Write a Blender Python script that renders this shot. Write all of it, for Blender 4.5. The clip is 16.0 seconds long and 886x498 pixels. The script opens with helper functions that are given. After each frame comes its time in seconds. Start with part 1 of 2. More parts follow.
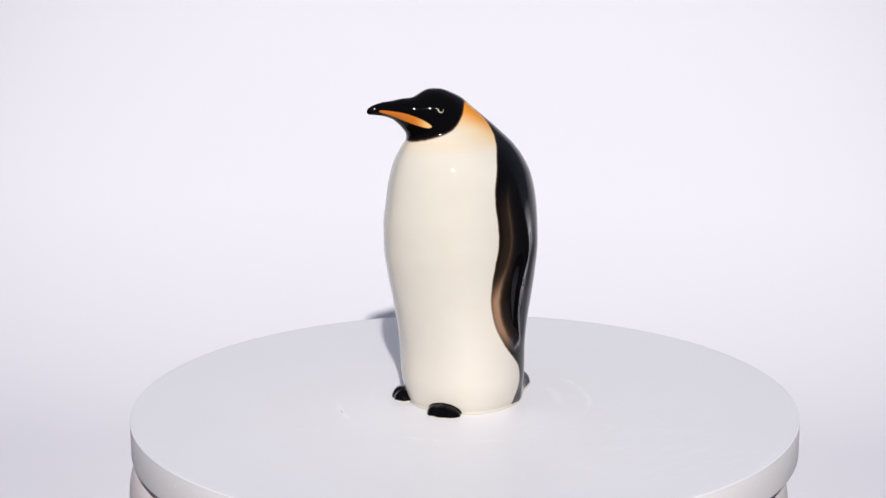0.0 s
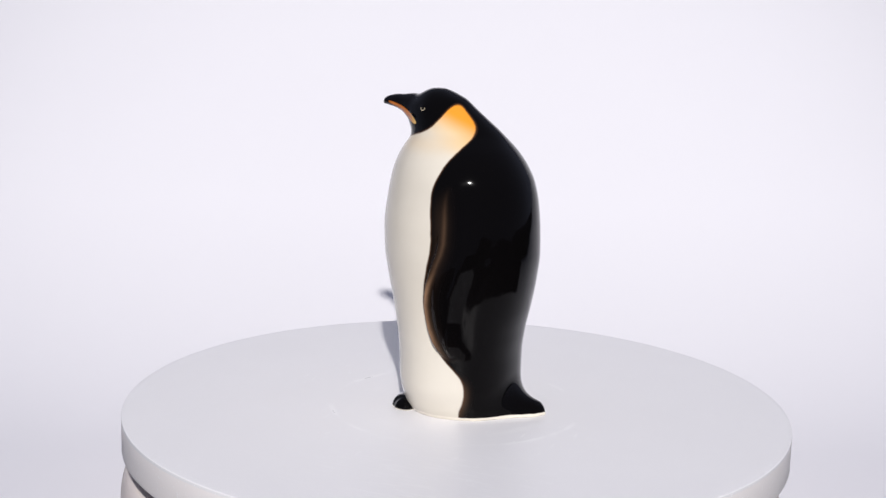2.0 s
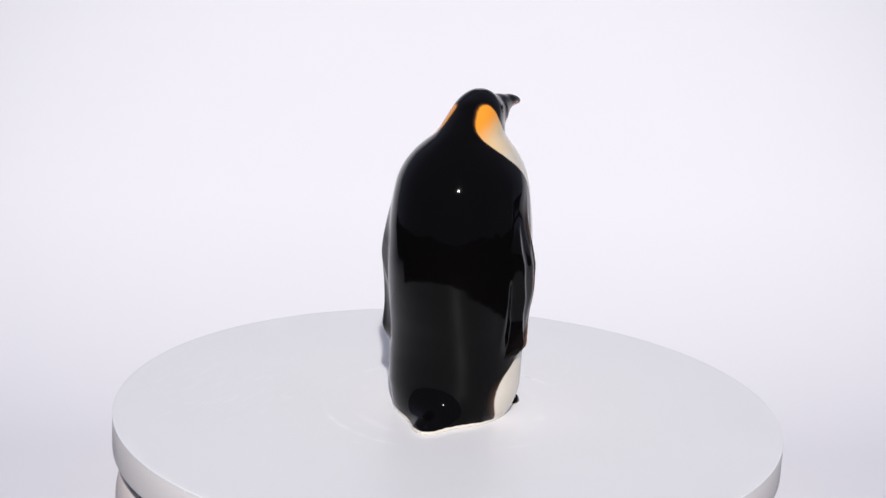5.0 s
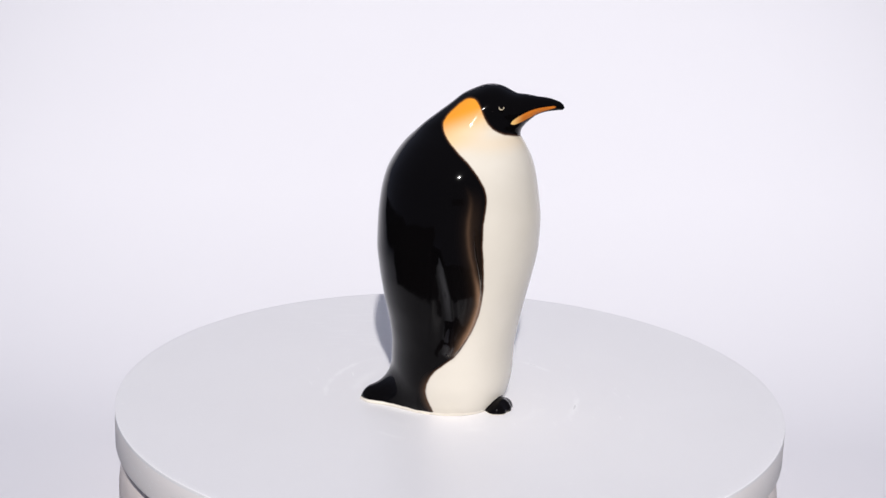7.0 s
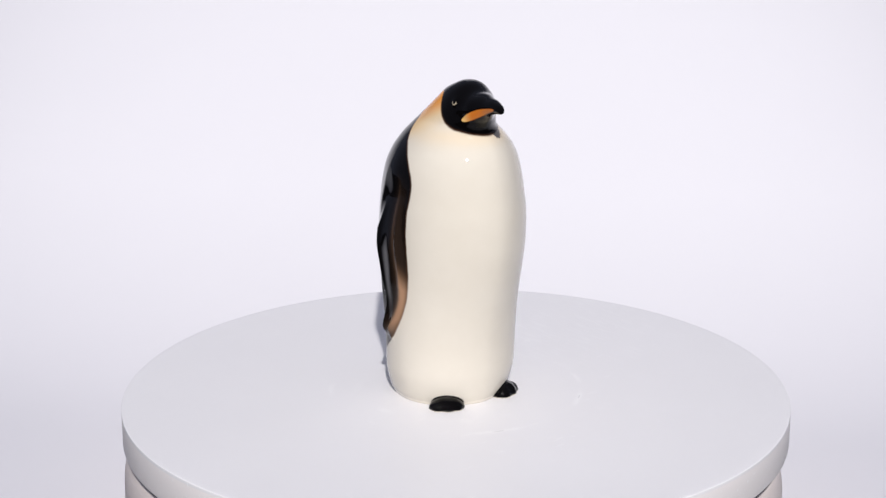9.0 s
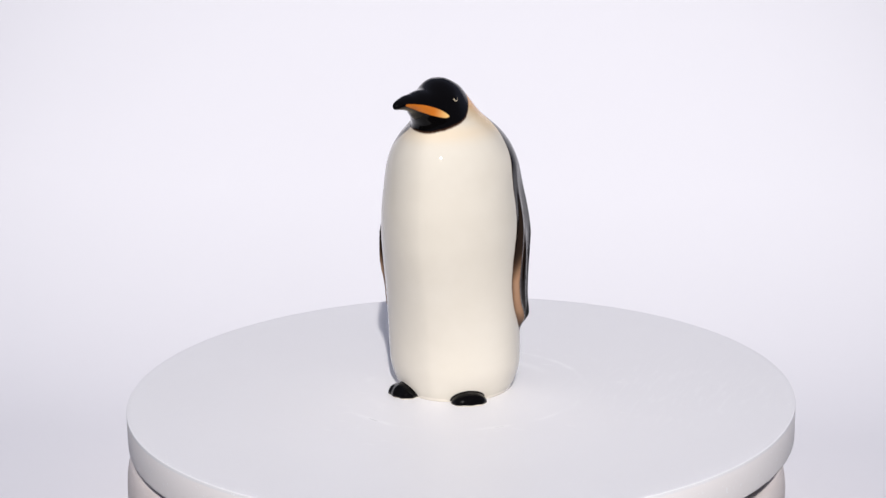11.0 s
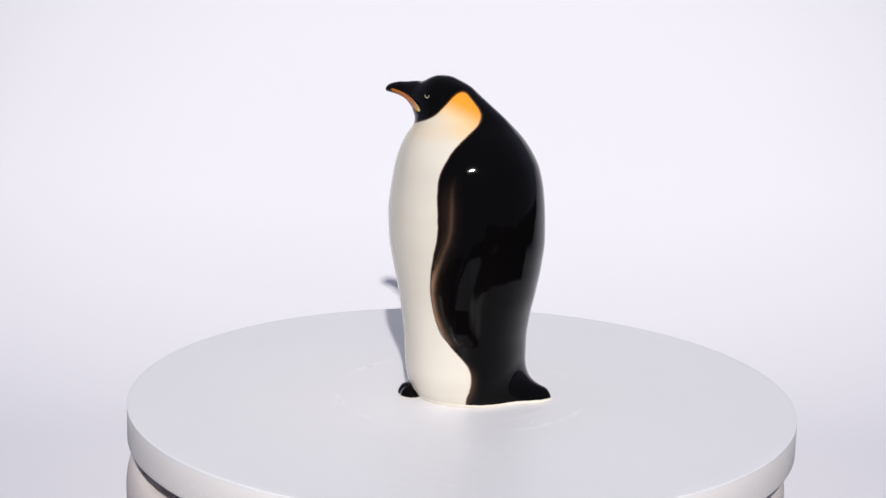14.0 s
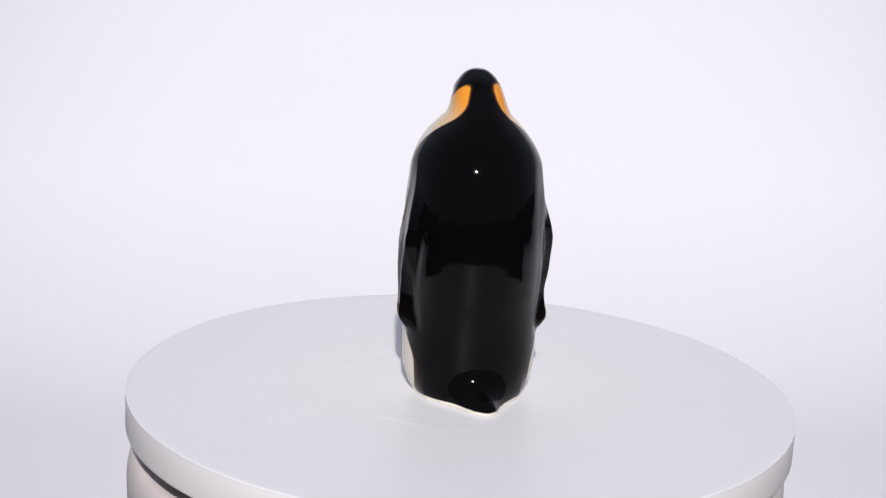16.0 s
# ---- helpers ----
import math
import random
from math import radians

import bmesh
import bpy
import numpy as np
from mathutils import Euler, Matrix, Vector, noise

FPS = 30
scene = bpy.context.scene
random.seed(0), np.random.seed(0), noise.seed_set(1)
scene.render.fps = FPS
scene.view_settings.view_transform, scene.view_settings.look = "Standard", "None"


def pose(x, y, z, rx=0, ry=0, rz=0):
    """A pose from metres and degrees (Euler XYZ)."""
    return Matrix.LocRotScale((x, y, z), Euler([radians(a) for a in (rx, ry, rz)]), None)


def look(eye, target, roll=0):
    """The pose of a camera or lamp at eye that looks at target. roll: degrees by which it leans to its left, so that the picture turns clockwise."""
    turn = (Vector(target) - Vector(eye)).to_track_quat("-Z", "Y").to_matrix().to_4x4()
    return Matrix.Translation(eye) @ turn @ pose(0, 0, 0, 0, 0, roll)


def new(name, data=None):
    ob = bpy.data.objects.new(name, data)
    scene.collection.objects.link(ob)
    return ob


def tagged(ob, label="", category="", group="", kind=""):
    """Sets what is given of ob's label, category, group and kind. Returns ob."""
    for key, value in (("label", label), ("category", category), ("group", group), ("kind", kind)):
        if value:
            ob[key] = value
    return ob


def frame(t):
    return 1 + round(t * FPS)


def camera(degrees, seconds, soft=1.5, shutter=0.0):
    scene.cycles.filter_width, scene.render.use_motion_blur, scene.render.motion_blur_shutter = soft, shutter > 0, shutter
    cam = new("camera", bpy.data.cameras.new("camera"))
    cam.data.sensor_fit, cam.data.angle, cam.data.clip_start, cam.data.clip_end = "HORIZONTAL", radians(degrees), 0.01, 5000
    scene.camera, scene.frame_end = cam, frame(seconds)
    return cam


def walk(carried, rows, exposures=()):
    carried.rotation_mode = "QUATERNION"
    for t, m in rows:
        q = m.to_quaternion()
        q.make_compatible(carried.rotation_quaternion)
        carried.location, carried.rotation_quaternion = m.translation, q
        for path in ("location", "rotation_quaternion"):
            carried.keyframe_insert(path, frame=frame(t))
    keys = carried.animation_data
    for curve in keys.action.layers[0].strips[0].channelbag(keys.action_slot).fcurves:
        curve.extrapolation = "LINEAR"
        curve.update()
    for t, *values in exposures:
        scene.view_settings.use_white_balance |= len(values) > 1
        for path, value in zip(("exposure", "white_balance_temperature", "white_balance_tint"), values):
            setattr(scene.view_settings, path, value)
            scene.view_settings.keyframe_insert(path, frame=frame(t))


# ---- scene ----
import itertools

# ---- camera ----
EYE = (0.0, -0.5832, 0.2057)


def view(yaw, pitch, roll):
    """A pose at EYE, degrees; roll turns the picture anticlockwise."""
    return pose(*EYE) @ pose(0, 0, 0, 0, 0, yaw) @ pose(0, 0, 0, 90 + pitch) @ pose(0, 0, 0, 0, 0, -roll)


CAMERA_ROWS = (
    (0.0, 0.81, -14.10, -0.89), (1.5, 0.60, -14.02, -0.92), (3.0, 0.31, -13.88, -0.77), (4.0, 0.28, -13.94, -0.77),
    (6.5, 0.43, -14.20, -1.28), (7.5, 0.54, -14.49, -1.60), (8.5, 0.61, -14.57, -1.45), (9.2, 0.69, -14.59, -1.22),
    (11.3, 0.69, -14.56, -0.70), (12.5, 0.68, -14.43, -0.74), (14.0, 0.66, -14.41, -0.77), (15.0, 0.74, -14.53, -0.88), (15.5, 0.68, -14.59, -0.97),
    (16.0, 0.70, -14.65, -1.08),)
cam = camera(30.58, 16.0, 1.4)
walk(cam, [(t, view(a, b, c)) for t, a, b, c in CAMERA_ROWS])

# ---- light ----
world = bpy.data.worlds.new("room_air")
scene.world = world
world.use_nodes = True
world.node_tree.nodes["Background"].inputs["Color"].default_value = (0.655, 0.712, 1.0, 1)
world.node_tree.nodes["Background"].inputs["Strength"].default_value = 0.26


def lamp(name, place, target, watts, radius, degrees, colour):
    data = bpy.data.lights.new(name, "SPOT")
    data.shadow_soft_size, data.energy, data.color = radius, watts, colour
    data.spot_size, data.spot_blend = radians(degrees), 1.0
    ob = new(name, data)
    ob.matrix_world = look(place, target)
    return ob


KEY = lamp("key_lamp", (0.08, -1.91, 1.335), (0, 0.27, 0.04), 270.0, 0.027, 27.2, (1.0, 0.966, 0.95))
scene.view_settings.exposure = 0.0


# ---- materials ----
def material(name, colour, rough=0.5, metal=0.0, spec=0.5):
    m = bpy.data.materials.new(name)
    m.use_nodes = True
    b = m.node_tree.nodes["Principled BSDF"]
    b.inputs["Base Color"].default_value = (*colour, 1)
    b.inputs["Roughness"].default_value, b.inputs["Metallic"].default_value = rough, metal
    b.inputs["Specular IOR Level"].default_value = spec
    return m, m.node_tree, b


def node(tree, kind, **inputs):
    n = tree.nodes.new(kind)
    for key, value in inputs.items():
        key = key.replace("_", " ")
        if isinstance(value, bpy.types.NodeSocket):
            tree.links.new(value, n.inputs[key])
        else:
            n.inputs[key].default_value = value
    return n


def math_node(tree, operation, a, b=0.0, c=0.0):
    n = tree.nodes.new("ShaderNodeMath")
    n.operation = operation
    for k, value in enumerate((a, b, c)):
        if isinstance(value, bpy.types.NodeSocket):
            tree.links.new(value, n.inputs[k])
        else:
            n.inputs[k].default_value = value
    return n.outputs[0]


def mixed(tree, factor, a, b):
    n = tree.nodes.new("ShaderNodeMix")
    n.data_type = "RGBA"
    for k, value in ((0, factor), (6, a), (7, b)):
        if isinstance(value, bpy.types.NodeSocket):
            tree.links.new(value, n.inputs[k])
        else:
            n.inputs[k].default_value = value if k == 0 else (*value, 1)
    return n.outputs[2]


def between(tree, value, low, high, to_low=0.0, to_high=1.0, smooth=True):
    n = tree.nodes.new("ShaderNodeMapRange")
    n.interpolation_type = "SMOOTHSTEP" if smooth else "LINEAR"
    tree.links.new(value, n.inputs[0])
    for k, v in zip((1, 2, 3, 4), (low, high, to_low, to_high)):
        n.inputs[k].default_value = v
    return n.outputs[0]


def noise_node(tree, scale, detail=4.0, rough=0.55, vector=None):
    n = node(tree, "ShaderNodeTexNoise", Scale=scale, Detail=detail, Roughness=rough)
    if vector is None:
        vector = node(tree, "ShaderNodeTexCoord").outputs["Object"]
    tree.links.new(vector, n.inputs["Vector"])
    return n.outputs["Fac"]


def bump(tree, bsdf, height, distance, strength=1.0):
    n = node(tree, "ShaderNodeBump", Height=height, Distance=distance, Strength=strength)
    tree.links.new(n.outputs[0], bsdf.inputs["Normal"])


def attribute(tree, name):
    n = tree.nodes.new("ShaderNodeAttribute")
    n.attribute_name = name
    return n.outputs["Fac"]


def make_glaze():
    """Glossy glazed earthenware; the painter's colours lie in bands that the mesh carries as distances in millimetres."""
    m, tree, b = material("painted_glaze", (0.8, 0.7, 0.6), 0.9, spec=0.0)
    grain, cloud = noise_node(tree, 900.0, 3.0), noise_node(tree, 60.0, 4.0)
    wander = math_node(tree, "MULTIPLY_ADD", noise_node(tree, 260.0, 3.0), 0.5, -0.25)
    cream = mixed(tree, cloud, (0.615, 0.57, 0.485), (0.68, 0.64, 0.56))
    cream = mixed(tree, math_node(tree, "MULTIPLY", attribute(tree, "blush"), 0.85), cream, (0.76, 0.52, 0.235))
    cream = mixed(tree, attribute(tree, "orange"), cream, (0.80, 0.30, 0.030))
    black = mixed(tree, attribute(tree, "brown"), (0.0022, 0.0019, 0.0021), (0.30, 0.175, 0.105))
    body = math_node(tree, "ADD", attribute(tree, "body"), wander)
    halo = between(tree, body, -0.9, 0.3)
    dark = mixed(tree, math_node(tree, "MULTIPLY", halo, 0.8), black, (0.09, 0.04, 0.02))
    colour = mixed(tree, between(tree, body, -0.30, 0.40), dark, cream)
    stripe = mixed(tree, attribute(tree, "pale"), (0.58, 0.17, 0.022), (0.78, 0.50, 0.18))
    colour = mixed(tree, between(tree, attribute(tree, "stripe"), -0.22, 0.22), colour, stripe)
    colour = mixed(tree, between(tree, attribute(tree, "eye"), -0.12, 0.15), colour, (0.50, 0.43, 0.31))
    colour = mixed(tree, between(tree, attribute(tree, "foot"), -0.15, 0.25), colour, (0.0022, 0.0019, 0.0021))
    rim = math_node(tree, "ADD", attribute(tree, "rim"), math_node(tree, "MULTIPLY", wander, 1.4))
    colour = mixed(tree, between(tree, rim, -0.25, 0.15), (0.73, 0.68, 0.59), colour)
    tree.links.new(colour, b.inputs["Base Color"])
    ripple = math_node(tree, "ADD", math_node(tree, "MULTIPLY", grain, 0.04), noise_node(tree, 130.0, 2.0))
    ripple = math_node(tree, "MULTIPLY_ADD", noise_node(tree, 48.0, 1.0), 5.0, ripple)
    bump(tree, b, ripple, 0.00012, 0.35)
    gloss = node(tree, "ShaderNodeBsdfAnisotropic", Color=(1, 1, 1, 1))
    tree.links.new(between(tree, rim, -0.1, 0.3, 0.5, 0.065), gloss.inputs["Roughness"])
    tree.links.new(b.inputs["Normal"].links[0].from_socket, gloss.inputs["Normal"])
    fresnel = node(tree, "ShaderNodeFresnel", IOR=1.5)
    tree.links.new(b.inputs["Normal"].links[0].from_socket, fresnel.inputs["Normal"])
    mix = tree.nodes.new("ShaderNodeMixShader")
    tree.links.new(math_node(tree, "MAXIMUM", math_node(tree, "SUBTRACT", fresnel.outputs[0], 0.033), 0.003), mix.inputs[0])
    tree.links.new(b.outputs[0], mix.inputs[1])
    tree.links.new(gloss.outputs[0], mix.inputs[2])
    tree.links.new(mix.outputs[0], tree.nodes["Material Output"].inputs["Surface"])
    return m


def make_frosted():
    """White frosted acrylic, worn by turning: scuffed rings and a few smears."""
    m, tree, b = material("frosted_white_acrylic", (0.8, 0.8, 0.82), 0.4, spec=0.75)
    place = node(tree, "ShaderNodeTexCoord").outputs["Object"]
    flat = tree.nodes.new("ShaderNodeVectorMath")
    flat.operation = "MULTIPLY"
    tree.links.new(place, flat.inputs[0])
    flat.inputs[1].default_value = (1, 1, 0)
    size = tree.nodes.new("ShaderNodeVectorMath")
    size.operation = "LENGTH"
    tree.links.new(flat.outputs[0], size.inputs[0])
    radius = size.outputs["Value"]
    cloud, fine = noise_node(tree, 18.0, 5.0), noise_node(tree, 420.0, 4.0)
    patch = noise_node(tree, 26.0, 3.0)

    def ring(at, wide):
        off = math_node(tree, "ABSOLUTE", math_node(tree, "SUBTRACT", radius, at))
        off = math_node(tree, "MULTIPLY_ADD", noise_node(tree, 150.0), 0.003, math_node(tree, "SUBTRACT", off, 0.0015))
        return between(tree, off, wide, 0.0)

    rings = math_node(tree, "MAXIMUM", ring(0.0475, 0.0016), math_node(tree, "MULTIPLY", ring(0.036, 0.0035), 0.5))
    rings = math_node(tree, "MULTIPLY", rings, between(tree, patch, 0.49, 0.66))
    squash = tree.nodes.new("ShaderNodeMapping")
    tree.links.new(place, squash.inputs["Vector"])
    squash.inputs["Scale"].default_value, squash.inputs["Rotation"].default_value = (1.0, 0.22, 1.0), (0, 0, 0.5)
    scratch = between(tree, noise_node(tree, 420.0, 3.0, 0.6, squash.outputs[0]), 0.60, 0.70)
    worn = math_node(tree, "MULTIPLY", between(tree, noise_node(tree, 22.0, 2.0), 0.46, 0.66), between(tree, radius, 0.10, 0.03, 0.15, 1.0))
    flecks = math_node(tree, "MULTIPLY", scratch, worn)
    rings = math_node(tree, "MAXIMUM", rings, math_node(tree, "MULTIPLY", flecks, 0.8))
    base = mixed(tree, cloud, (0.795, 0.787, 0.800), (0.842, 0.835, 0.848))
    base = mixed(tree, math_node(tree, "MULTIPLY", rings, 0.5), base, (0.95, 0.95, 0.95))
    # rippled, brushed scuffs on one side of the disc
    brushed = tree.nodes.new("ShaderNodeMapping")
    tree.links.new(place, brushed.inputs["Vector"])
    brushed.inputs["Scale"].default_value, brushed.inputs["Rotation"].default_value = (0.16, 1.0, 1.0), (0, 0, radians(113))
    away = tree.nodes.new("ShaderNodeVectorMath")
    away.operation = "DISTANCE"
    tree.links.new(place, away.inputs[0])
    away.inputs[1].default_value = (-0.026, 0.080, 0)
    ripples = between(tree, noise_node(tree, 520.0, 2.0, 0.5, brushed.outputs[0]), 0.50, 0.68)
    ripples = math_node(tree, "MULTIPLY", ripples, between(tree, away.outputs["Value"], 0.060, 0.015))
    base = mixed(tree, math_node(tree, "MULTIPLY", ripples, 0.15), base, (0.95, 0.95, 0.95))
    # the side's paler, pinkish tint: bounced light put into the base colour
    low = tree.nodes.new("ShaderNodeSeparateXYZ")
    tree.links.new(place, low.inputs[0])
    base = mixed(tree, between(tree, low.outputs[2], -0.0006, -0.0016), base, (0.87, 0.835, 0.825))
    specks = between(tree, noise_node(tree, 700.0, 2.0), 0.70, 0.74)
    base = mixed(tree, math_node(tree, "MULTIPLY", specks, 0.35), base, (0.95, 0.95, 0.95))
    chips = math_node(tree, "MULTIPLY", between(tree, noise_node(tree, 800.0, 2.0), 0.64, 0.70), between(tree, radius, 0.1185, 0.1248))
    base = mixed(tree, math_node(tree, "MULTIPLY", chips, 0.6), base, (0.95, 0.95, 0.95))
    tree.links.new(base, b.inputs["Base Color"])
    rough = math_node(tree, "MULTIPLY_ADD", cloud, 0.14, 0.36)
    rough = math_node(tree, "SUBTRACT", rough, math_node(tree, "MULTIPLY", rings, 0.2))
    rough = math_node(tree, "MAXIMUM", rough, between(tree, radius, 0.1225, 0.1242, 0.0, 0.75))
    tree.links.new(rough, b.inputs["Roughness"])
    b.inputs["Subsurface Weight"].default_value = 0.25
    b.inputs["Subsurface Radius"].default_value = (1, 1, 1)
    b.inputs["Subsurface Scale"].default_value = 0.004
    height = math_node(tree, "ADD", math_node(tree, "MULTIPLY", fine, 0.25), math_node(tree, "ADD", math_node(tree, "MULTIPLY_ADD", ripples, 0.4, rings), chips))
    bump(tree, b, height, 0.00012, 0.5)
    return m


def make_plain(name, low, high, scale, rough, relief, spec=0.5):
    m, tree, b = material(name, low, rough, spec=spec)
    cloud = noise_node(tree, scale, 6.0, 0.6)
    tree.links.new(mixed(tree, cloud, low, high), b.inputs["Base Color"])
    bump(tree, b, noise_node(tree, scale * 30, 4.0), relief, 0.4)
    return m


GLAZE = make_glaze()
FROSTED = make_frosted()
PAPER = make_plain("white_backdrop_paper", (0.79, 0.78, 0.81), (0.83, 0.82, 0.85), 3.0, 0.8, 0.0002, 0.2)
STONE = make_plain("pinkish_white_plaster", (0.62, 0.55, 0.53), (0.78, 0.72, 0.69), 40.0, 0.6, 0.0003)
RUBBER = make_plain("dark_brown_rubber", (0.022, 0.010, 0.012), (0.04, 0.018, 0.018), 60.0, 0.6, 0.0002)
TABLE = make_plain("dark_tabletop", (0.012, 0.011, 0.012), (0.02, 0.018, 0.018), 4.0, 0.6, 0.0003, 0.2)
DUSK = make_plain("dark_room_paint", (0.010, 0.010, 0.012), (0.014, 0.014, 0.017), 2.0, 0.9, 0.0005, 0.1)


# ---- mesh helpers ----
def part(name, bm, mat, parent=None, label="", smooth=True):
    mesh = bpy.data.meshes.new(name)
    bm.to_mesh(mesh)
    bm.free()
    mesh.materials.append(mat)
    if smooth:
        mesh.polygons.foreach_set("use_smooth", [True] * len(mesh.polygons))
    ob = new(name, mesh)
    ob.parent = parent
    return tagged(ob, label=label)


def turned(outline, steps=256):
    """A solid turned about z from (radius, height) pairs, top middle to bottom middle."""
    bm = bmesh.new()
    rings = []
    for r, z in outline:
        if r < 1e-6:
            rings.append([bm.verts.new((0, 0, z))])
        else:
            rings.append([bm.verts.new((r * math.cos(2 * math.pi * k / steps), r * math.sin(2 * math.pi * k / steps), z)) for k in range(steps)])
    for a, b in zip(rings, rings[1:]):
        for k in range(steps):
            j = (k + 1) % steps
            if len(a) == 1:
                bm.faces.new((a[0], b[k], b[j]))
            elif len(b) == 1:
                bm.faces.new((a[j], a[k], b[0]))
            else:
                bm.faces.new((a[k], b[k], b[j], a[j]))
    bmesh.ops.recalc_face_normals(bm, faces=bm.faces)
    return bm


def rounded_disc(radius, top, bottom, edge_top, edge_bottom, inset=(), steps=256):
    """Outline of a plate with rounded rims."""
    rows = [(0, top)] + [(r, top) for r in inset] + [(radius - edge_top - 0.002, top)]
    for k in range(7):
        a = math.pi / 2 * k / 6
        rows.append((radius - edge_top * (1 - math.sin(a)), top - edge_top * (1 - math.cos(a))))
    for k in range(5):
        a = math.pi / 2 * k / 4
        rows.append((radius - edge_bottom * (1 - math.cos(a)), bottom + edge_bottom * (1 - math.sin(a))))
    return turned(rows + [(radius - edge_bottom - 0.002, bottom), (0, bottom)], steps)


def box(name, x0, x1, y0, y1, z0, z1, mat):
    bm = bmesh.new()
    bmesh.ops.create_cube(bm, size=1.0)
    for v in bm.verts:
        v.co = ((x0 + x1) / 2 + v.co.x * (x1 - x0), (y0 + y1) / 2 + v.co.y * (y1 - y0), (z0 + z1) / 2 + v.co.z * (z1 - z0))
    return part(name, bm, mat, smooth=False)


# ---- setting ----
FLOOR = -0.055


def make_room():
    tagged(box("floor", -6, 6, -6, 6, -0.95, -0.85, DUSK), label="dark floor of the dim room", kind="structure")


def make_table():
    top = tagged(new("table"), "dark matt table under the backdrop paper", "table")
    part_box = box("tabletop", -1.3, 1.3, -0.40, 1.5, FLOOR - 0.034, FLOOR - 0.004, TABLE)
    part_box.parent = top
    for x, y in itertools.product((-1.22, 1.22), (-0.33, 1.43)):
        leg = box("leg", x - 0.03, x + 0.03, y - 0.03, y + 0.03, -0.85, FLOOR - 0.034, TABLE)
        leg.parent = top
    return top


def make_backdrop():
    """A paper sweep: flat under the turntable, then curving up."""
    rows, y, z, lean = [(0.0, FLOOR), (0.002, FLOOR), (0.05, FLOOR), (0.09, FLOOR)], 0.09, FLOOR, 0.0
    for bend, until in ((0.35, 36.0), (1.1, 86.0)):
        while lean < until:
            y, z = y + bend * radians(2) * math.cos(radians(lean + 1)), z + bend * radians(2) * math.sin(radians(lean + 1))
            lean += 2
            rows.append((y, z))
    bm = bmesh.new()
    across = [(-0.5 + 1.0 * k / 24) for k in range(25)]
    grid = [[bm.verts.new((x, y, z)) for x in across] for y, z in rows]
    for a, b in zip(grid, grid[1:]):
        for k in range(24):
            bm.faces.new((a[k], a[k + 1], b[k + 1], b[k]))
    bmesh.ops.recalc_face_normals(bm, faces=bm.faces)
    bmesh.ops.solidify(bm, geom=bm.faces[:], thickness=0.0006)
    return tagged(part("backdrop", bm, PAPER), "seamless white paper sweep curving up behind the turntable", kind="structure")


# ---- turntable ----
TILT = (1.870, 0.169)  # degrees
SPIN = (215.08, -29.80)  # degrees at the start, degrees a second
OFF = (-0.0010, -0.0004, 0.0)


def turning(t):
    return pose(0, 0, 0, 0, 0, SPIN[0] + SPIN[1] * t) @ pose(0, 0, 0, TILT[0]) @ pose(0, 0, 0, 0, TILT[1]) @ pose(*OFF)


def make_turntable():
    stand = tagged(new("turntable"), "round white motorised display turntable on the paper sweep", "turntable")
    outline = [(0, -0.0188), (0.112, -0.0188)]
    outline += [(0.1192 + 0.0050 * math.sin(radians(a)), -0.0188 - 0.012 * (1 - math.cos(radians(a)))) for a in range(0, 91, 9)]
    base = part("base_plate", turned(outline + [(0.1242, FLOOR + 0.002), (0.1235, FLOOR), (0, FLOOR)]), STONE, stand, "pinkish white plaster base")
    base.location = (-0.0010, 0, 0)
    plate = part("top_plate", rounded_disc(0.125, 0.0, -0.0132, 0.00025, 0.0008, (0.03, 0.06, 0.09)), FROSTED, stand, "frosted white acrylic disc")
    part("pad", turned([(0, -0.0134), (0.1175, -0.0134), (0.118, -0.0136), (0.118, -0.0143), (0.1175, -0.0146), (0, -0.0146)]), RUBBER, plate, "dark brown rubber pad")
    return stand, plate

# ---- figurine shape ----
# penguin field, millimetres: x forward, y left, z up
PROFILE = (  # height, back, front, half width
    (0, -20.2, 20.0, 20.6), (4, -21.4, 21.8, 22.8), (12, -22.0, 23.4, 24.8), (21, -22.1, 23.8, 25.0),
    (30, -23.2, 25.1, 25.0), (40, -25.5, 27.2, 25.2), (50, -27.4, 29.6, 25.6), (60, -28.5, 31.3, 25.9),
    (69, -28.3, 31.6, 25.6), (78, -27.5, 30.6, 24.7), (86, -25.7, 29.2, 23.4), (92, -22.8, 27.4, 21.4),
    (97, -19.3, 24.9, 18.2), (101, -15.6, 22.4, 14.4), (104, -12.6, 21.6, 11.5), (108, -7.6, 22.4, 10.0),
    (112, -2.4, 22.2, 8.7), (115, 1.3, 20.2, 7.0), (117.4, 6.3, 17.2, 4.5), (118.8, 12.0, 12.0, 0.0))
TOP = 118.8


def hermite(xs, ys, x):
    """Monotone cubic through (xs, ys), xs rising."""
    xs, ys = np.asarray(xs, float), np.asarray(ys, float)
    h, s = np.diff(xs), np.diff(ys) / np.diff(xs)
    m = np.concatenate(([s[0]], np.where(s[1:] * s[:-1] > 0, 2 * s[1:] * s[:-1] / np.where(s[1:] + s[:-1] == 0, 1, s[1:] + s[:-1]), 0), [s[-1]]))
    i = np.clip(np.searchsorted(xs, x) - 1, 0, len(h) - 1)
    u = np.clip((x - xs[i]) / h[i], 0, 1)
    return ((1 + 2 * u) * (1 - u) ** 2 * ys[i] + u * (1 - u) ** 2 * h[i] * m[i]
            + u * u * (3 - 2 * u) * ys[i + 1] - u * u * (1 - u) * h[i] * m[i + 1])


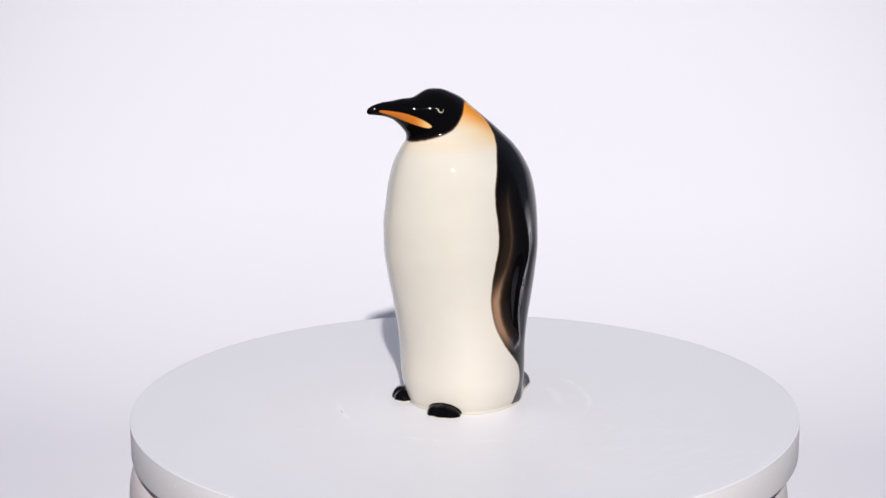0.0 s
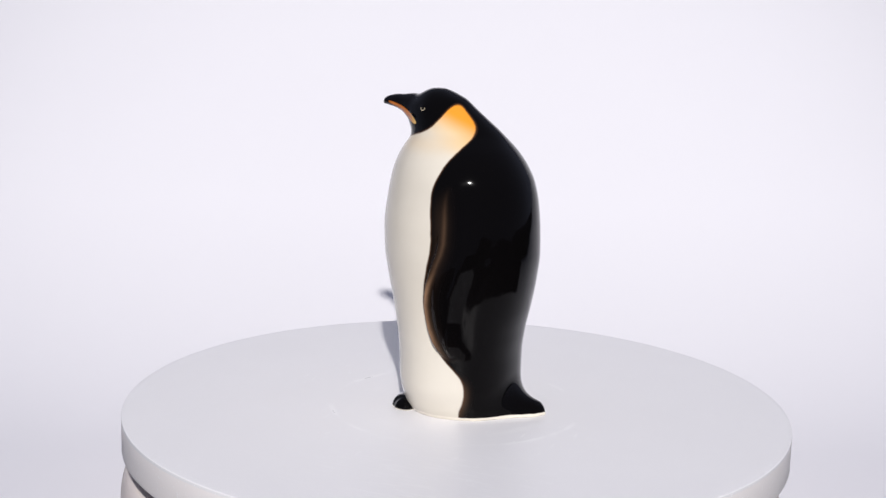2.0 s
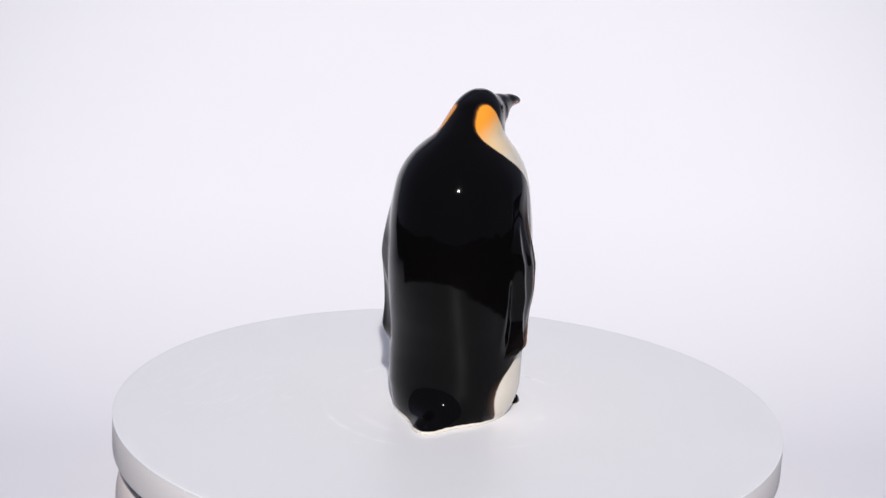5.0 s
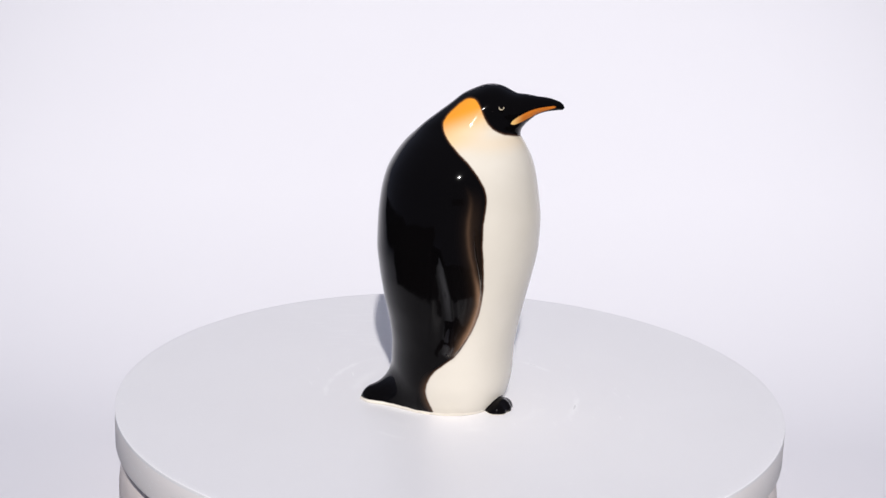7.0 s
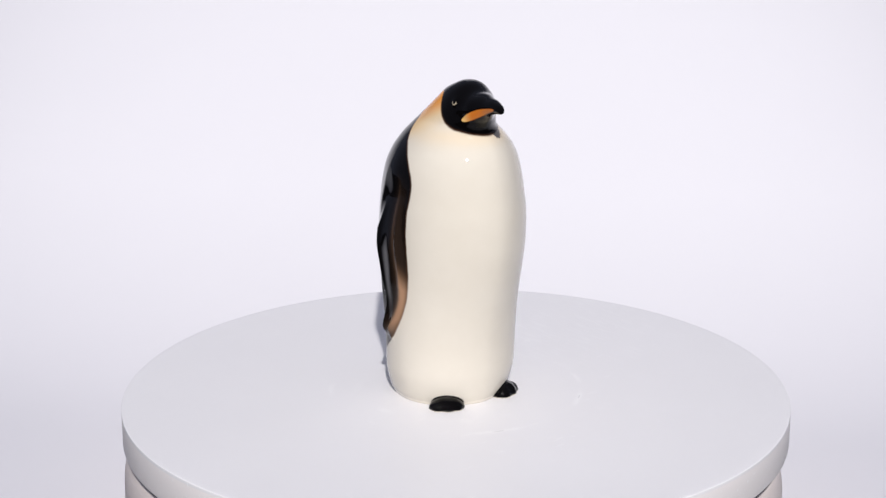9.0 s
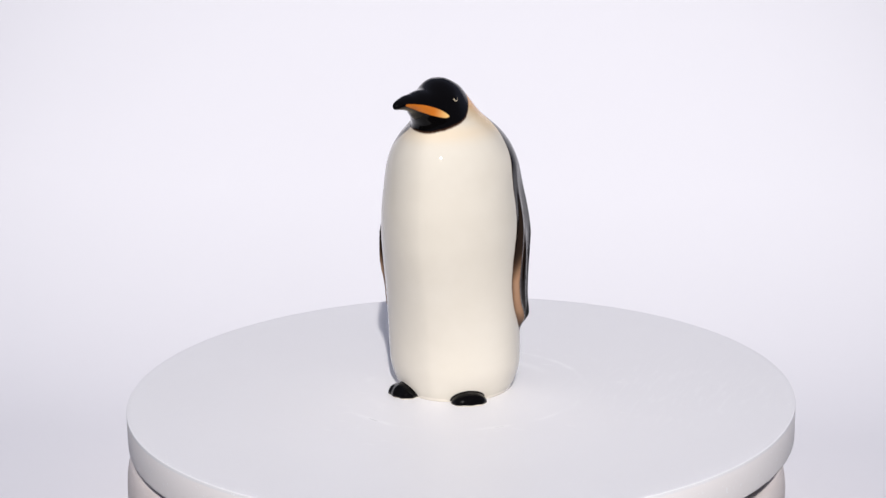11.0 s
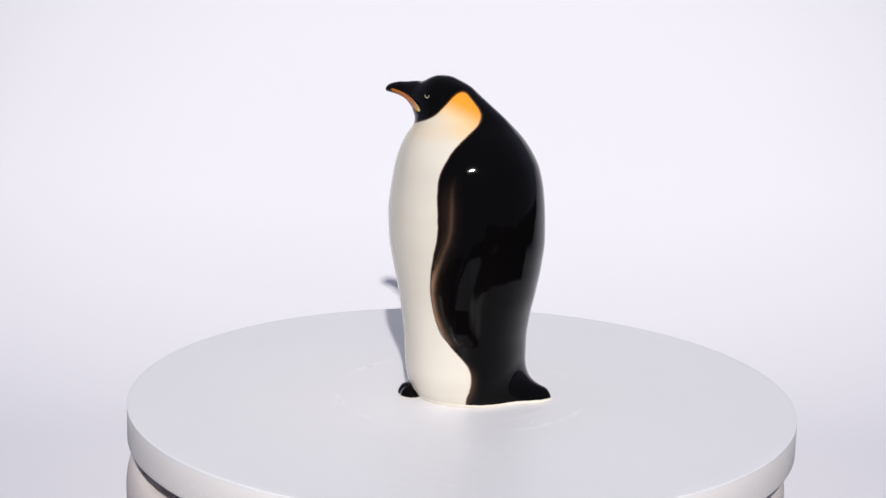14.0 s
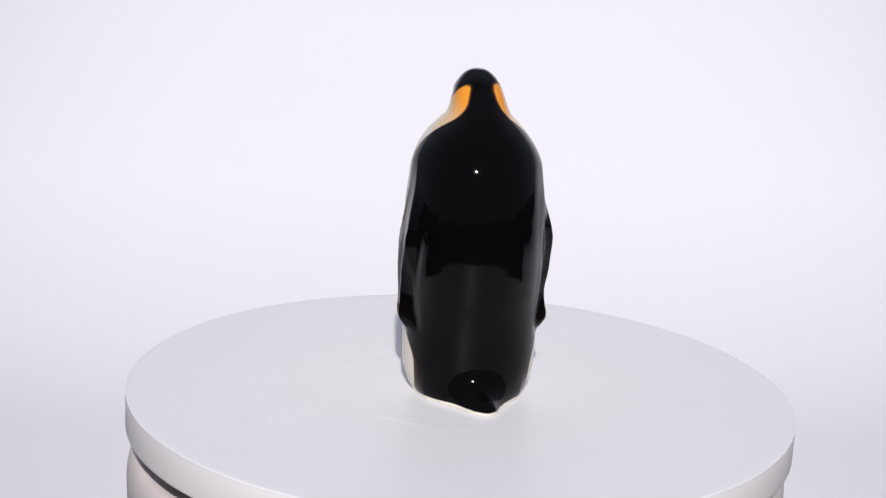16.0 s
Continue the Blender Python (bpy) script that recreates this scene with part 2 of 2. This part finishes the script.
def loft(z):
    rows = np.array(PROFILE)[::-1]
    u, q = np.sqrt(TOP - rows[:, 0]), np.sqrt(np.clip(TOP - z, 0, None))
    back, front, wide = (hermite(u, rows[:, k], q) for k in (1, 2, 3))
    return (back + front) / 2, np.maximum((front - back) / 2, 0.15), np.maximum(wide, 0.15)


def blend(a, b, k):
    """Smooth union."""
    h = np.clip(0.5 + 0.5 * (b - a) / k, 0, 1)
    return b + (a - b) * h - k * h * (1 - h)


def ellipse(u, v, a, b):
    k0 = np.sqrt((u / a) ** 2 + (v / b) ** 2)
    k1 = np.sqrt((u / a ** 2) ** 2 + (v / b ** 2) ** 2) + 1e-6
    return np.where(k0 < 0.2, k0 - 1, 0) * np.minimum(a, b) + np.where(k0 < 0.2, 0, k0 * (k0 - 1) / k1)


def squircle(u, v, a, b, strength):
    """Section of the body: keeled in front, boxier behind."""
    rear = 0.29 + (np.where(v < 0, 0.03, 0.14) - 0.29) * ramp(-u / a, -0.1, 0.6)
    p = 2.0 + strength * (0.06 + rear * np.clip(-u / a, -1, 1))
    p = p - 0.40 * (1 - strength) * np.clip(u / a, 0, 1) ** 1.6
    f = (np.abs(u / a) ** p + np.abs(v / b) ** p + 1e-9) ** (1 / p)
    return np.where(f > 0.1, (f - 1) * np.hypot(u, v) / np.maximum(f, 0.1), -0.9 * np.minimum(a, b)) * 0.95


def edge(poly, x, z):
    """Signed distance to a closed outline, positive inside."""
    p = np.asarray(poly, float)
    best, inside = np.full(np.shape(x), 1e9), np.zeros(np.shape(x), bool)
    for (ax, az), (bx, bz) in zip(p, np.roll(p, -1, 0)):
        ex, ez = bx - ax, bz - az
        k = np.clip(((x - ax) * ex + (z - az) * ez) / (ex * ex + ez * ez + 1e-9), 0, 1)
        best = np.minimum(best, (x - ax - k * ex) ** 2 + (z - az - k * ez) ** 2)
        inside ^= ((az > z) != (bz > z)) & (x < ex * (z - az) / (ez + 1e-12) + ax)
    return np.sqrt(best) * np.where(inside, 1, -1)


def line(poly, x, z):
    """Distance to an open line, and how far along it."""
    best, along = np.full(np.shape(x), 1e9), np.zeros(np.shape(x))
    for k, ((ax, az), (bx, bz)) in enumerate(zip(poly[:-1], poly[1:])):
        ex, ez = bx - ax, bz - az
        q = np.clip(((x - ax) * ex + (z - az) * ez) / (ex * ex + ez * ez), 0, 1)
        d = (x - ax - q * ex) ** 2 + (z - az - q * ez) ** 2
        along = np.where(d < best, (k + q) / (len(poly) - 1), along)
        best = np.minimum(best, d)
    return np.sqrt(best), along


def signed(rows, x, z):
    """Distance to an open line that climbs, positive on its rear side."""
    rows = np.asarray(rows, float)
    return line(rows, x, z)[0] * np.where(x < np.interp(z, rows[:, 1], rows[:, 0]), 1, -1)


def ramp(x, a, b):
    u = np.clip((x - a) / (b - a), 0, 1)
    return u * u * (3 - 2 * u)


# ---- penguin figurine ----
CREAM_RIGHT = (  # forward, height: outline of the pale front on the bird's right
    (26, 99), (21.6, 100.8), (18.4, 101.5), (14.3, 102.5), (10.2, 104.7), (7.8, 108.4), (6.7, 111.3), (5.7, 113.6), (4.1, 114.7),
    (0.6, 113.6), (-3.2, 110.6), (-6.0, 107.0), (-6.8, 104.4), (-5.1, 100.8), (-1.7, 97.2), (2.7, 93.1), (6.3, 88.2),
    (8.2, 84.0), (8.4, 79.6), (7.2, 72.8), (7.2, 64.7), (8.0, 57.5), (8.3, 50.1), (7.6, 42.6), (5.3, 35.2), (2.3, 29.9),
    (-0.8, 24.8), (-4.6, 21.5), (-8.2, 18.4), (-10.6, 14.2), (-11.2, 10.1), (-10.1, 5.7), (-7.8, 2.0), (-7, -9), (60, -9), (60, 95))
CREAM_LEFT = (
    (26, 99), (21.6, 100.8), (17, 102.2), (13.0, 103.4), (9.6, 105.6), (6.9, 108.6), (5.1, 111.2), (2.8, 113.8), (0.2, 115.2),
    (-3.0, 114.0), (-5.6, 110.0), (-6.8, 107.0), (-7.2, 104.4), (-5.9, 101.6), (-3.4, 98.0), (-1.0, 94.6), (0.6, 90.6),
    (2.4, 85.6), (2.9, 80.0), (2.1, 72.0), (1.6, 65.0), (3.2, 57.5), (4.6, 49.5), (4.5, 41.0), (2.4, 32.8),
    (-2.9, 24.4), (-8.1, 19.2), (-10.6, 15.0), (-11.1, 11.6), (-10.4, 7.0), (-8.3, 2.8), (-7.5, -9), (60, -9), (60, 95))
WING_BACK = ((-10.5, 24.6), (-12.5, 31), (-13.5, 40), (-14.5, 52), (-16, 64), (-15, 76), (-11, 86), (-5, 93))
STRIPE = ((17.4, 105.9), (19.6, 107.9), (22.6, 109.6), (26.0, 110.9), (30.0, 111.7), (33.6, 112.2), (34.4, 111.7), (32.4, 110.9),
          (29.0, 109.7), (25.0, 107.8), (21.5, 106.2), (19.0, 105.4))
BEAK = (  # forward, middle height, half height, half width
    (14, 108.5, 8.0, 7.6), (20, 109.1, 6.7, 6.6), (24, 110.4, 5.2, 4.9), (28, 111.7, 3.3, 3.4), (32, 112.2, 2.4, 2.5),
    (35.3, 112.0, 1.65, 1.8), (36.8, 111.6, 1.1, 1.2), (37.6, 111.3, 0.15, 0.2))


FOLD_RIGHT = ((-3.0, 80.0), (-5.8, 73.0), (-7.8, 65.0), (-6.2, 55.6), (-4.1, 47.3), (-2.8, 38.5), (-3.4, 30.0), (-4.2, 26.0))
FOLD_LEFT = ((-9.0, 77.5), (-12.0, 70.5), (-12.4, 63.0), (-9.6, 54.5), (-7.1, 46.5), (-6.1, 38.0), (-6.6, 30.0), (-7.2, 26.0))


def rounded(rows, closed=True, times=2):
    """Cut the corners of an outline."""
    p = np.array(rows, float)
    for _ in range(times):
        q = np.roll(p, -1, 0)
        cut = np.stack([0.75 * p + 0.25 * q, 0.25 * p + 0.75 * q], 1).reshape(-1, 2)
        p = cut if closed else np.concatenate([p[:1], cut[:-2], p[-1:]])
    return p


def wing_front(side):
    """Leading edge of a wing, tip first, a little behind the pale front above the elbow."""
    rows = CREAM_LEFT[16:27] if side > 0 else CREAM_RIGHT[16:27]
    return rounded([(x - np.interp(z, (20, 50, 58, 66, 90), (0.3, 0.6, 1.5, 2.6, 3.2)), z) for x, z in rows[::-1]], False, 1).tolist()


def figure_field(x, y, z):
    """Distance field of the figurine, millimetres, negative inside."""
    y = y - 0.6 * ramp(z, 35, 80) * (1 - 0.7 * ramp(z, 95, 106))  # the body leans a little to the bird's left
    mid, deep, wide = loft(z)
    swell = np.zeros(np.shape(x))
    for side in (1, -1):
        near = np.where(y * side > 0, 1.0, 0.0) * ramp(np.abs(y), 4, 11)
        front = wing_front(side)
        fold = FOLD_LEFT if side > 0 else FOLD_RIGHT
        behind = signed(front, x, z)   # behind the leading edge
        ahead = -signed(fold[::-1], x, z)  # ahead of the fold
        height = ramp(z, 22, 30) * (1 - ramp(z, 57, 79))
        fall = 4.5 if side > 0 else 3.2
        leaf = (1.9 if side > 0 else 2.3) * height * ramp(behind, -0.3, 1.4) * ramp(ahead, -fall, 0.8)
        leaf = leaf + height * (0.45 * np.exp(-((behind - 0.9) / 0.7) ** 2) * ramp(ahead, -1, 1) - 0.5 * np.exp(-((behind - 3.2) / 1.6) ** 2) * ramp(ahead, 0, 2))
        leaf = leaf + 0.7 * height * np.exp(-((ahead - 0.4) / 1.1) ** 2) * ramp(behind, 0.5, 2.5) * (1.0 if side < 0 else 1 - 0.5 * ramp(z, 46, 58))
        if side > 0:
            leaf = leaf * (1 - 0.25 * ramp(z, 50, 64) + 0.3 * np.exp(-((z - 29) / 6.0) ** 2))
        else:
            leaf = leaf * (1 - 0.30 * np.exp(-((z - 39) / 5.5) ** 2) + 0.3 * np.exp(-((z - 28) / 4.0) ** 2))
        soft = 1.3 * ramp(edge(tuple(front) + WING_BACK, x, z), -0.5, 9) * ramp(z, 20, 34) * (1 - 0.6 * ramp(z, 66, 92))
        recess = 0.45 * height * np.exp(-((-ahead - fall) / 2.2) ** 2) * ramp(-ahead, 0, 2)
        shoulder = 0.7 * np.exp(-((z - 87) / 6.0) ** 2 - ((x + 2) / 8.0) ** 2)
        swell = swell + near * (leaf + soft - recess + shoulder)
    d = squircle(x - mid, y, deep, wide, 1 - ramp(z, 98, 106)) - swell
    d = np.maximum(d, z - TOP)
    # beak
    rows = np.array(BEAK)
    zm, hz, hy = (hermite(rows[:, 0], rows[:, k], x) for k in (1, 2, 3))
    bill = np.maximum(ellipse(z - zm, y + 0.21 * np.clip(x - 13, 0, None), hz, hy), np.maximum(x - 37.55, 14 - x))
    d = blend(d, bill, 2.2 + 3.4 * ramp(108 - z, 0, 4))  # a full throat
    # eyes
    for ex, ey in ((14.2, -1), (14.7, 1)):
        d = d - 0.4 * np.exp(-((x - ex) ** 2 + (z - 111.9) ** 2) / 1.3) * np.where(y * ey > 4, 1, 0)
    # tail
    s = np.clip((-x - 14) / 19.4, 0, 1)
    tip = np.sqrt(np.clip(1 - (np.clip(s - 0.84, 0, 1) / 0.161) ** 2, 0.004, 1))
    w, h = (15.0 - 11.8 * s ** 0.9) * tip, (14.0 - 9.9 * s ** 0.62) * (0.25 + 0.75 * tip)
    tail = np.maximum(ellipse(y + 0.15 * np.clip(-x - 15, 0, None), z + 0.5, w, h + 0.5), np.maximum(-x - 33.8, x + 8))
    d = blend(d, tail, 7.0)
    # feet
    for side in (1, -1):
        d = np.minimum(d, foot_field(x, y, z, side) + 0.0)
    return np.maximum(d, -z)


def foot_field(x, y, z, side):
    u, v = x - 16.8, y - (12.5 if side > 0 else -13.9)
    c, s = math.cos(0.5 * side), math.sin(0.5 * side)
    u, v = c * u + s * v, -s * u + c * v
    h = 4.4 + 0.10 * np.clip(u, -6, 5)
    k = np.sqrt((u / 5.0) ** 2 + (v / (6.7 + 0.16 * np.clip(u, -6, 3))) ** 2 + (np.clip(z, 0, None) / h) ** 2)
    web = 0.2 * np.cos(v * 1.45) * ramp(u, 0, 4)
    return (k - 1) * 4.6 - web


def surface_net(field, low, step):
    """Vertices and quads of the field's zero surface."""
    inside = field < 0
    nx, ny, nz = field.shape
    total = np.zeros((nx - 1, ny - 1, nz - 1, 3), np.float32)
    count = np.zeros((nx - 1, ny - 1, nz - 1), np.float32)
    corners = list(itertools.product((0, 1), repeat=3))
    for a in corners:
        for axis in range(3):
            if a[axis]:
                continue
            b = tuple(v + (k == axis) for k, v in enumerate(a))
            fa = field[a[0]:nx - 1 + a[0], a[1]:ny - 1 + a[1], a[2]:nz - 1 + a[2]]
            fb = field[b[0]:nx - 1 + b[0], b[1]:ny - 1 + b[1], b[2]:nz - 1 + b[2]]
            cross = (fa < 0) != (fb < 0)
            k = np.where(cross, fa / np.where(cross, fa - fb, 1), 0)
            for j in range(3):
                total[..., j] += np.where(cross, a[j] + (k if j == axis else 0), 0)
            count += cross
    used = count > 0
    index = np.full(used.shape, -1, np.int64)
    index[used] = np.arange(used.sum())
    cells = np.argwhere(used)
    verts = (cells + total[used] / count[used][:, None]) * step + np.asarray(low)
    quads = []
    for axis in range(3):
        a = [slice(1, -1)] * 3
        b = [slice(1, -1)] * 3
        a[axis], b[axis] = slice(0, -1), slice(1, None)
        here, there = inside[tuple(a)], inside[tuple(b)]
        for flip in (False, True):
            at = np.argwhere((here & ~there) if not flip else (~here & there))
            at = at + np.array([0 if k == axis else 1 for k in range(3)])
            u, v = [(1, 2), (2, 0), (0, 1)][axis]
            ring = []
            for du, dv in ((-1, -1), (0, -1), (0, 0), (-1, 0)):
                q = at.copy()
                q[:, u] += du
                q[:, v] += dv
                ring.append(index[q[:, 0], q[:, 1], q[:, 2]])
            ring = np.stack(ring, 1)
            quads.append(ring[:, ::-1] if flip else ring)
    return verts, np.concatenate(quads)


def make_penguin(step=0.45):
    low = (-36.0, -33.0, -1.25)
    axes = [np.arange(a, b, step) for a, b in zip(low, (40.5, 33.5, 121.0))]
    field = np.empty([len(a) for a in axes], np.float32)
    ys, zs = np.meshgrid(axes[1], axes[2], indexing="ij")
    for k, x in enumerate(axes[0]):
        field[k] = figure_field(np.full(ys.shape, x), ys, zs)
    verts, quads = surface_net(field, low, step)
    # relax the net along the surface
    a, b = np.concatenate([quads[:, k] for k in range(4)]), np.concatenate([quads[:, (k + 1) % 4] for k in range(4)])
    n = np.bincount(a, minlength=len(verts)) + np.bincount(b, minlength=len(verts))
    for weight in (0.55, -0.57) * 6:
        near = np.stack([np.bincount(a, verts[b, k], len(verts)) + np.bincount(b, verts[a, k], len(verts)) for k in range(3)], 1) / n[:, None]
        flat = verts[:, 2] < 0.3
        moved = verts + weight * (near - verts)
        moved[flat, 2] = verts[flat, 2]
        verts = moved
    x, y, z = verts.T
    left = y > 0
    cream = np.where(left, edge(rounded(CREAM_LEFT), x, z), edge(rounded(CREAM_RIGHT), x, z))
    cream = np.where(x > 24, np.where(z < 99.8 + 0 * x, np.maximum(cream, 1.5), cream), cream)
    nape = np.abs(y - 0.8) - np.interp(z, (92, 96, 101, 106, 113, 116), (15.0, 12.6, 9.0, 5.6, 3.6, 3.0))
    upper = (z > 94) & (x < np.where(z > 104, 9, 5))
    cream = np.where(upper, blend(cream, nape, 3.0), cream)
    back = np.where(left, signed(wing_front(1), x, z), signed(wing_front(-1), x, z))
    streak = np.interp(z, (20, 44, 56, 70), (0.4, 0.6, 2.4, 2.8))
    brown = np.exp(-np.abs((back - streak) / np.interp(z, (32, 62), (1.3, 0.7))) ** 1.7) * (0.14 + 0.86 * (1 - ramp(z, 42, 58))) + 0.05 * np.exp(-((back - 1.5) / 3.0) ** 2)
    brown = brown * ramp(z, 22, 34) * (1 - ramp(z, 72, 88))
    brown = brown + 0.16 * np.exp(-(cream / 1.6) ** 2) * (1 - ramp(z, 9, 20)) * ramp(z, 0, 3)
    brown = np.clip(brown, 0, 1)
    slant = z - 0.45 * x
    orange = ramp(slant, 102.5, 110.0) * ramp(np.abs(y), 1, 4)
    blush = 0.8 * ramp(slant, 96.5, 105.5) * (1 - ramp(x, 8, 16)) + 0.3 * np.exp(-((z - 100.0) / 3.0) ** 2)
    stripe = np.where(np.abs(y + 0.21 * np.clip(x - 13, 0, None)) > 0.7, edge(rounded(STRIPE), x, z), -3.0)
    pale = 1 - ramp(x, 18, 23)
    ex = np.where(left, 14.7, 14.2)
    r = np.hypot(x - ex, z - 111.9)
    eye = np.minimum(0.22 - np.abs(r - 0.88), 0.1 - (z - 111.9) * 0.9)
    eye = np.where(np.abs(y) > 4, eye, -2)
    foot = np.maximum(*[0.5 - foot_field(x, y, z, s) for s in (1, -1)])
    rim = z - 0.45 - 0.85 * (1 - ramp(foot, -1.5, 0.0))
    mesh = bpy.data.meshes.new("penguin_figurine")
    mesh.from_pydata((verts * (0.001, 0.001, 0.0010075)).tolist(), [], quads.tolist())
    for name, values in (("body", cream), ("brown", brown), ("orange", orange), ("blush", np.clip(blush, 0, 1)), ("stripe", stripe),
                         ("pale", pale), ("eye", eye), ("foot", foot), ("rim", rim)):
        layer = mesh.attributes.new(name, "FLOAT", "POINT")
        layer.data.foreach_set("value", np.asarray(values, np.float32))
    mesh.materials.append(GLAZE)
    mesh.polygons.foreach_set("use_smooth", [True] * len(mesh.polygons))
    mesh.update()
    return tagged(new("penguin_figurine", mesh), "glossy glazed ceramic emperor penguin figurine standing on the disc", "figurine")


make_room()
make_table()
make_backdrop()
TURNTABLE, PLATE = make_turntable()
PENGUIN = make_penguin()
STAND = pose(-0.0006, -0.0020, 0.0)  # the figurine's place on the disc


def motions():
    times = [0.5 * k for k in range(33)]
    walk(PLATE, [(t, turning(t)) for t in times])
    walk(PENGUIN, [(t, turning(t) @ STAND) for t in times])


motions()
